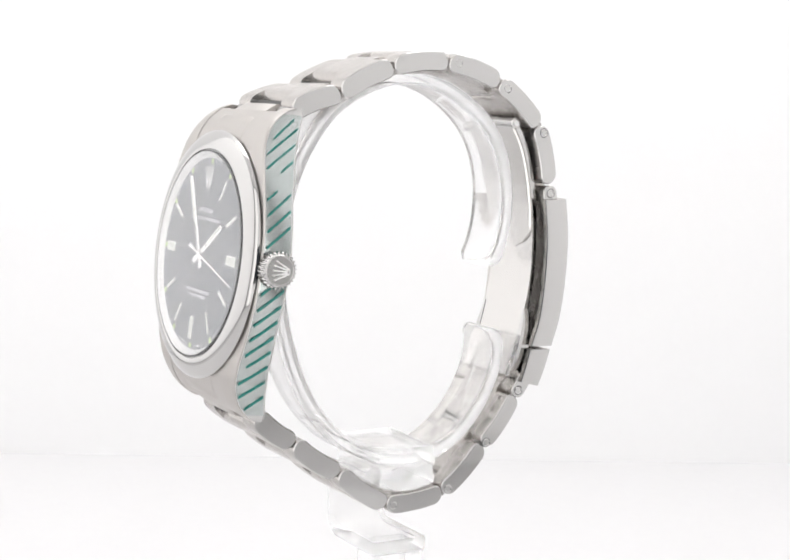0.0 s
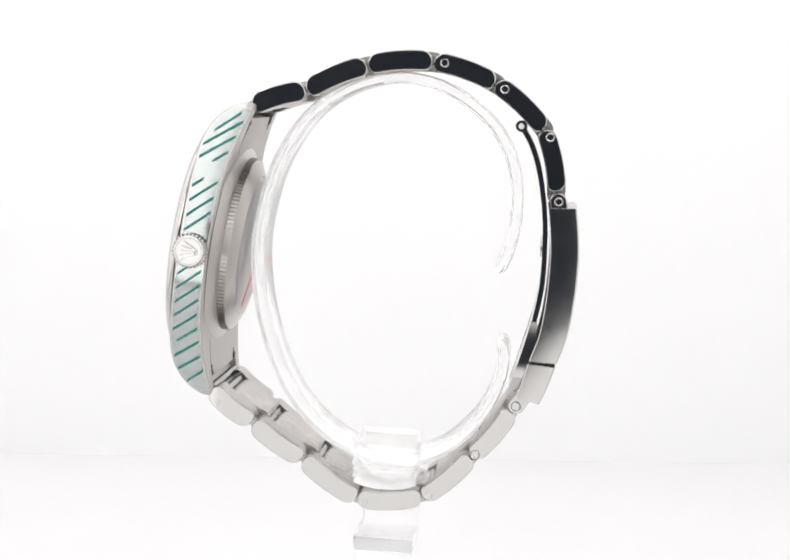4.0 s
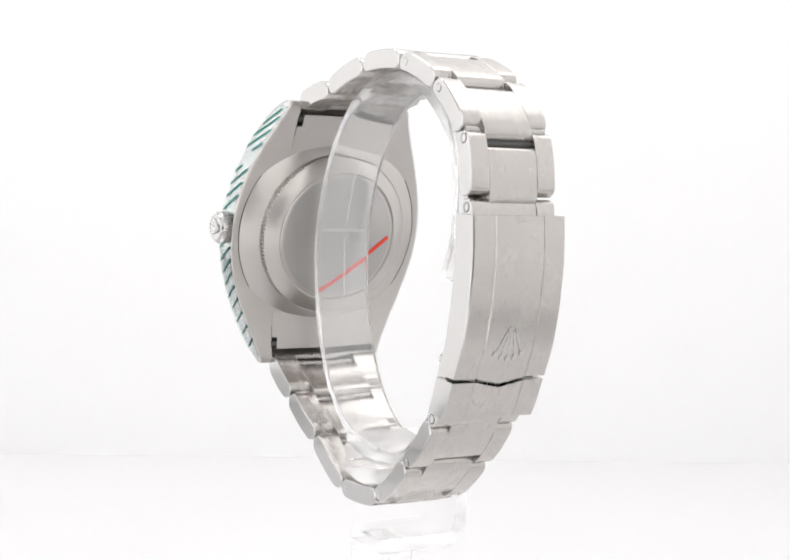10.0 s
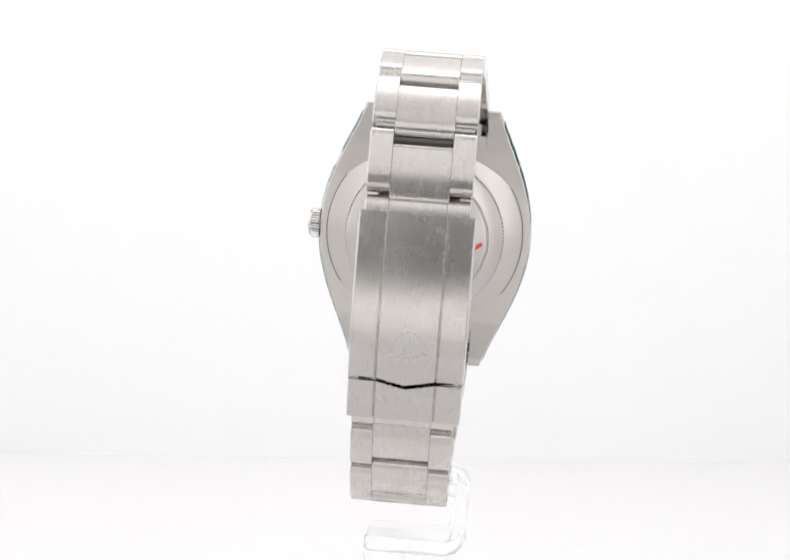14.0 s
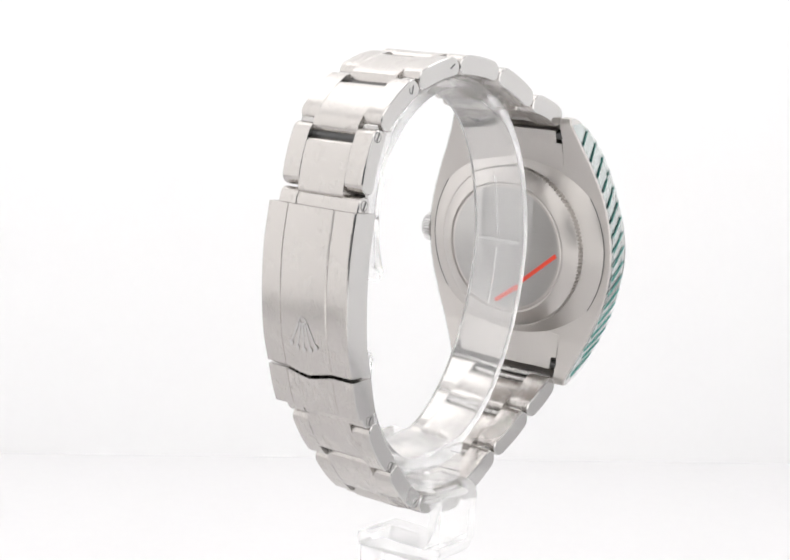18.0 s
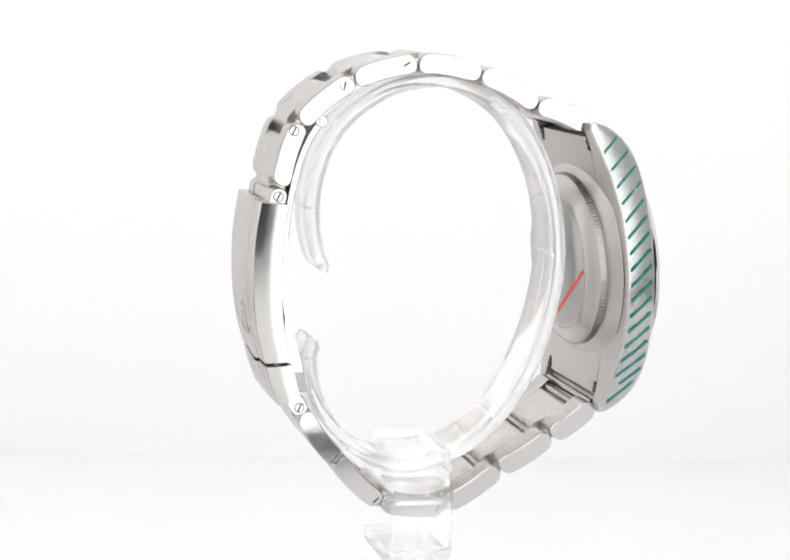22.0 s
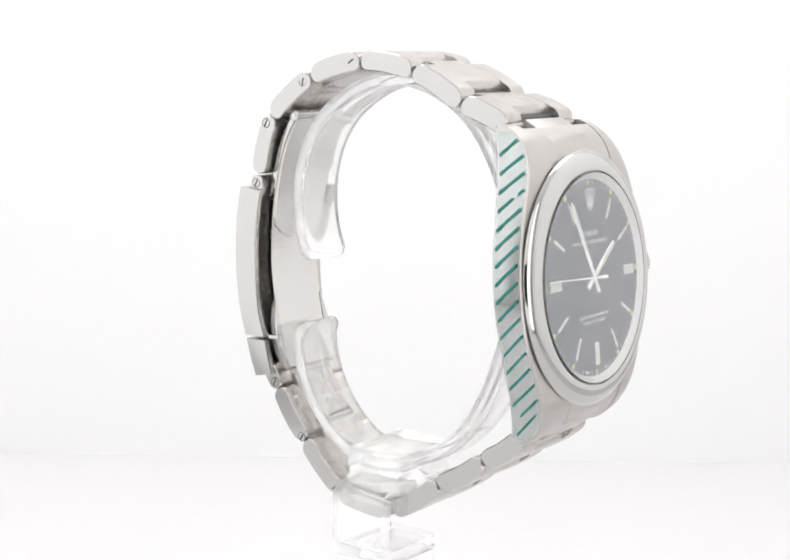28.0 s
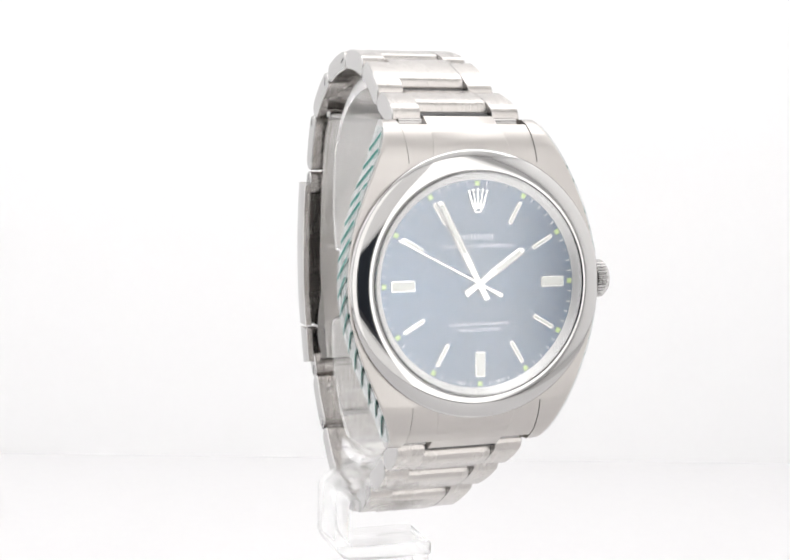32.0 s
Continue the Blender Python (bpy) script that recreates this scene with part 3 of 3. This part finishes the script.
for v in bm.verts:
    sv = 0.475 + v.co.y / 31.5
    o, i, e = curve_at(OUTER, sv), curve_at(INNER, sv), curve_at(OUTER, sv + 0.01)
    d = Vector((o[0] - i[0], 0, o[1] - i[1])).normalized()
    v.co = Vector((o[0], v.co.x + MID_Y, o[1])) + d * (0.16 + v.co.z)
wpart("clasp_emblem", bm, satin, clasp)

# blades folded inside the clasp
BLADE = [(17.5, -10.3), (19.57, -13.6), (21.15, -18.0), (22.36, -24.5), (22.75, -31.1), (22.6, -37.0), (21.62, -42.9), (20.13, -48.8), (18.59, -54.0)]
bm = bmesh.new()
rings = []
for k in range(33):
    p = curve_at(BLADE, k / 32)
    q = curve_at(BLADE, min(1, k / 32 + 0.01)) if k < 32 else curve_at(BLADE, 0.99)
    d = (Vector((q[0] - p[0], 0, q[1] - p[1])) * (1 if k < 32 else -1)).normalized()
    n = Vector((-d.z, 0, d.x)) * 0.4
    c = Vector((p[0], 0, p[1]))
    rings.append([c + n + Vector((0, -6.2, 0)), c + n + Vector((0, 6.2, 0)), c - n + Vector((0, 6.2, 0)), c - n + Vector((0, -6.2, 0))])
loft(bm, rings, mats=[0, 1, 0, 1])
blade = wpart("clasp_blade", bm, [blade_steel, polished], None, "polished folding blade inside the clasp")
# thinner tongue on the blade, with a rounded end
bm = bmesh.new()
rings = []
for k in range(25):
    u = k / 24
    p, q = curve_at(BLADE, 0.02 + 0.50 * u), curve_at(BLADE, 0.03 + 0.50 * u)
    d = Vector((q[0] - p[0], 0, q[1] - p[1])).normalized()
    n = Vector((d.z, 0, -d.x))
    if n.x > 0:
        n = -n
    w = 5.75 * (1 - max(0.0, (u - 0.86) / 0.14) ** 2.4 * 0.75)
    c = Vector((p[0], 0, p[1]))
    rings.append([c + n * h + Vector((0, y, 0)) for h, y in ((0.3, -w), (0.3, w), (0.72, w - 0.12), (0.72, -w + 0.12))])
loft(bm, rings)
wpart("blade_tongue", bm, blade_steel, blade)
# flared shoulders at the blade's foot
for s in (-1, 1):
    bm = bmesh.new()
    rings = []
    for k in range(15):
        u = k / 14
        p = curve_at(BLADE, 0.74 + 0.26 * u)
        g = 1.15 * math.sin(min(1, u * 1.6) * math.pi / 2) * (1 - 0.5 * max(0, u - 0.7) / 0.3)
        c = Vector((p[0], 0, p[1]))
        rings.append([c + Vector((x, s * y, 0)) for x, y in ((-0.5, 5.9), (-0.5, 6.2 + g), (0.5 + g, 6.2 + g), (0.5 + g, 5.9))])
    loft(bm, rings)
    wpart("blade_shoulder", bm, satin, blade)
bm = bmesh.new()
rod(bm, (17.8, -6.5, -10.75), (17.8, 6.5, -10.75), 0.95, 24, 0.1)
hinge = wpart("blade_hinge", bm, polished)
bm = bmesh.new()
rod(bm, (17.8, -6.65, -10.75), (17.8, 6.65, -10.75), 0.5, 20, 0.08)
wpart("hinge_pin", bm, glinting, hinge)


# ---- protective film with teal stripes on both flanks of the case ----
def stripe(s, b0, b1, n0, n1, parent, wide=0.22):
    bm = bmesh.new()
    rings = []
    for k in range(41):
        u = k / 40
        b, n = b0 + (b1 - b0) * u, n0 + (n1 - n0) * u
        if not case_low(b) + 0.55 <= n <= case_top(b) - 0.5 or abs(b) > 22.3:
            continue
        a = half_width(b) + 0.265
        w = wide * (1.0 if 3 < k < 37 else 0.7)
        rings.append([(s * (a - 0.05), b - w, n), (s * a, b - w, n), (s * a, b + w, n), (s * (a - 0.05), b + w, n)])
    if len(rings) < 3:
        bm.free()
        return None
    loft(bm, rings)
    return cpart("film_stripe", bm, teal, parent=parent)


def film_sheet(s):
    bm = bmesh.new()
    rings = []
    for b in stations[2:-2]:
        a = half_width(b) + 0.215
        t, l = case_top(b) - 0.35, case_low(b) + 0.35
        rings.append([(s * a, b, l), (s * (a + 0.03), b, l), (s * (a + 0.03), b, t), (s * a, b, t)])
    loft(bm, rings)
    ob = cpart("protective_film", bm, film, "clear film printed with teal diagonal stripes")
    ob.visible_shadow = False
    return ob


for s in (1, -1):
    sheet = film_sheet(s)
    for k in range(-9, 10):
        b = k * (2.35 if s == 1 else 2.6)
        if abs(b) > 22:
            continue
        if s == 1 and abs(b - 0.3) < 2.6:
            continue
        t, l = case_top(b), case_low(b)
        lean, wide = (2.2, 0.24) if s == 1 else (2.05, 0.27)
        b0, b1, n0, n1 = (b - lean, b + lean, t, l) if s == 1 else (b - lean, b + lean, l, t)
        cuts = {(1, 5): (0.0, 0.42), (1, 6): (0.52, 1.0), (1, 4): (0.1, 0.9), (1, -6): (0.25, 1.0), (-1, 5): (0.0, 0.6), (-1, -7): (0.3, 1.0), (-1, 2): (0.06, 1.0)}
        u0, u1 = cuts.get((s, k), (0.0, 1.0))
        stripe(s, b0 + (b1 - b0) * u0, b0 + (b1 - b0) * u1, n0 + (n1 - n0) * u0, n0 + (n1 - n0) * u1, sheet, wide)
        if (s, k) == (-1, 5):
            stripe(s, b0 + (b1 - b0) * 0.72, b1, n0 + (n1 - n0) * 0.72, n1, sheet, wide * 0.8)

# red tab across the case back
bm = bmesh.new()
a, b = Vector((1.8, -10.1, -10.055)), Vector((-10.7, -0.05, -10.055))
d = (b - a).normalized()
n = Vector((-d.y, d.x, 0)) * 0.36
loft(bm, [[a + n + Vector((0, 0, z)), b + n + Vector((0, 0, z)), b - n + Vector((0, 0, z)), a - n + Vector((0, 0, z))] for z in (0, -0.06)])
cpart("red_tab", bm, red_tape, "narrow red plastic tab stuck on the case back")

# ---- acrylic stand ----
stand = new("watch_stand")
tagged(stand, "clear acrylic C-shaped watch stand on a small foot", "stand")


def spart(name, bm, label=""):
    bmesh.ops.transform(bm, matrix=DROP, verts=bm.verts)
    ob = part(name, bm, acrylic, stand, label, None, 40)
    ob.visible_shadow = False
    return ob


LOOP = [(15.3, -35.0), (16.8, -31.5), (17.8, -26.5), (17.6, -20.5), (15.7, -14.4), (11.6, -9.2), (4.7, -5.0), (-2.9, -3.9), (-10.3, -5.9), (-16.8, -10.6), (-21.8, -18.7), (-24.3, -28.0), (-24.7, -36.0), (-22.9, -46.0), (-18.7, -56.0), (-12.9, -62.8), (-6.3, -66.4), (1.0, -67.6), (7.8, -65.3), (13.1, -60.2), (16.2, -54.4), (17.2, -49.2), (16.5, -46.2)]
bm = bmesh.new()
rings = []
N = 200
for k in range(N + 1):
    p = Vector((curve_at(LOOP, k / N)[0], 0, curve_at(LOOP, k / N)[1]))
    e = 0.004
    q0, q1 = curve_at(LOOP, max(0, k / N - e)), curve_at(LOOP, min(1, k / N + e))
    d = Vector((q1[0] - q0[0], 0, q1[1] - q0[1])).normalized()
    n = Vector((-d.z, 0, d.x))
    taper = min(1, 0.45 + 0.55 * min(k, N - k) / 4)
    w, h = 5.2 * (0.7 + 0.3 * taper), 0.95 * taper
    rings.append([p + n * (h * sv) + Vector((0, w * sw, 0)) for sv, sw in ((-0.7, -1), (-1, -0.93), (-1, 0.93), (-0.7, 1), (0.7, 1), (1, 0.93), (1, -0.93), (0.7, -1))])
loft(bm, rings)
band = spart("band", bm, "open clear band that holds the bracelet")


def rib(u, across=True, length=0.05):
    """A fine moulded line on the inside of the band, across it or along its middle."""
    bm = bmesh.new()
    rings = []
    steps = 2 if across else 8
    for k in range(steps):
        w = u + (0.0035 if across else length) * k / (steps - 1)
        p, q = curve_at(LOOP, w), curve_at(LOOP, w + 0.003)
        d = Vector((q[0] - p[0], 0, q[1] - p[1])).normalized()
        n = Vector((-d.z, 0, d.x))
        if n.dot(Vector((-3.5 - p[0], 0, -35 - p[1]))) < 0:
            n = -n
        y = 4.4 if across else 0.16
        c = Vector((p[0], 0, p[1]))
        rings.append([c + n * h + Vector((0, v, 0)) for h, v in ((0.9, -y), (0.9, y), (1.08, y * 0.97), (1.08, -y * 0.97))])
    loft(bm, rings)
    bmesh.ops.transform(bm, matrix=DROP, verts=bm.verts)
    part("rib", bm, acrylic, band).visible_shadow = False


for u in (0.10, 0.52, 0.66, 0.87, 0.945):
    rib(u)
for u in (0.46, 0.53, 0.885):
    rib(u, False)

# ribbed block at the bottom of the band
bm = bmesh.new()
prof = [(-6.8, -64.6), (3.3, -64.6), (3.4, -66.2), (3.8, -66.5), (3.8, -67.8), (3.4, -68.1), (3.4, -69.4), (3.8, -69.7), (3.7, -71.0), (2.2, -71.5), (0.0, -71.9), (-2.8, -71.9), (-5.0, -71.5), (-6.5, -71.0), (-6.8, -69.7), (-6.5, -69.4), (-6.5, -68.1), (-6.9, -67.8), (-6.9, -66.5), (-6.6, -66.2)]
loft(bm, [[(x, y, z) for x, z in prof] for y in (-7.2, -6.8, 7.2, 7.6)])
spart("block", bm, "ribbed clear block")

# upright plate and foot
bm = bmesh.new()
side = [(2.0, -72.6), (8.4, -72.6), (9.1, -72.9), (9.4, -73.6), (9.4, -79.2), (9.1, -80.3), (8.4, -80.9), (-5.0, -80.9), (-5.4, -81.3), (-5.4, -83.0), (-5.0, -83.4), (8.4, -83.4), (10.2, -82.7), (11.3, -81.4), (11.8, -79.9), (11.8, -72.2), (11.4, -71.0), (10.6, -70.3), (9.6, -70.0), (2.0, -70.0)]
loft(bm, [[(x, y, z) for y, z in [(c[0] * e + 3.2 * (1 - e), c[1] * e - 76.5 * (1 - e)) for c in side]] for x, e in ((-6.3, 0.985), (-6.0, 1), (3.4, 1), (3.7, 0.985))])
spart("foot", bm, "bent clear foot")
bm = bmesh.new()
box(bm, -5.8, 3.2, -5.2, 1.6, -83.35 - 46.0, -83.42, 0.3)
spart("leg", bm, "clear leg under the foot")


# ---- turntable under the stand ----
turntable = new("turntable")
tagged(turntable, "small round white turntable under the clear stand", "turntable")
bm = bmesh.new()
lathe(bm, [(0, -44.5), (41, -44.5), (42, -45.5), (42, -48.5), (41, -49.5), (0, -49.5)], 64)
part("platter", bm, tent_white, turntable)
bm = bmesh.new()
lathe(bm, [(0, -49.6), (36, -49.6), (37, -50.6), (37, -59.9), (0, -59.9)], 64)
part("base", bm, tent_white, turntable)


# ---- what turns ----
def motions():
    rows = [(t, Matrix.Rotation(radians(8.7495 * (3.4 - t)), 4, "Z") @ ON_AXIS) for t in range(33)]
    walk(watch, rows)
    walk(stand, rows)
    walk(turntable, [(t, Matrix.Rotation(radians(8.7495 * (3.4 - t)), 4, "Z")) for t in range(33)])
    walk(second_hand, [(t, DIAL @ Matrix.Rotation(radians(62.2 + 6 * (32 - t)), 4, "Z")) for t in range(0, 33, 4)])
    walk(minute_hand, [(t, DIAL @ Matrix.Rotation(radians(26.8 + 0.1 * (32 - t)), 4, "Z")) for t in (0, 16, 32)])
    walk(hour_hand, [(t, DIAL @ Matrix.Rotation(radians(-55.5 + (32 - t) / 120), 4, "Z")) for t in (0, 16, 32)])


motions()
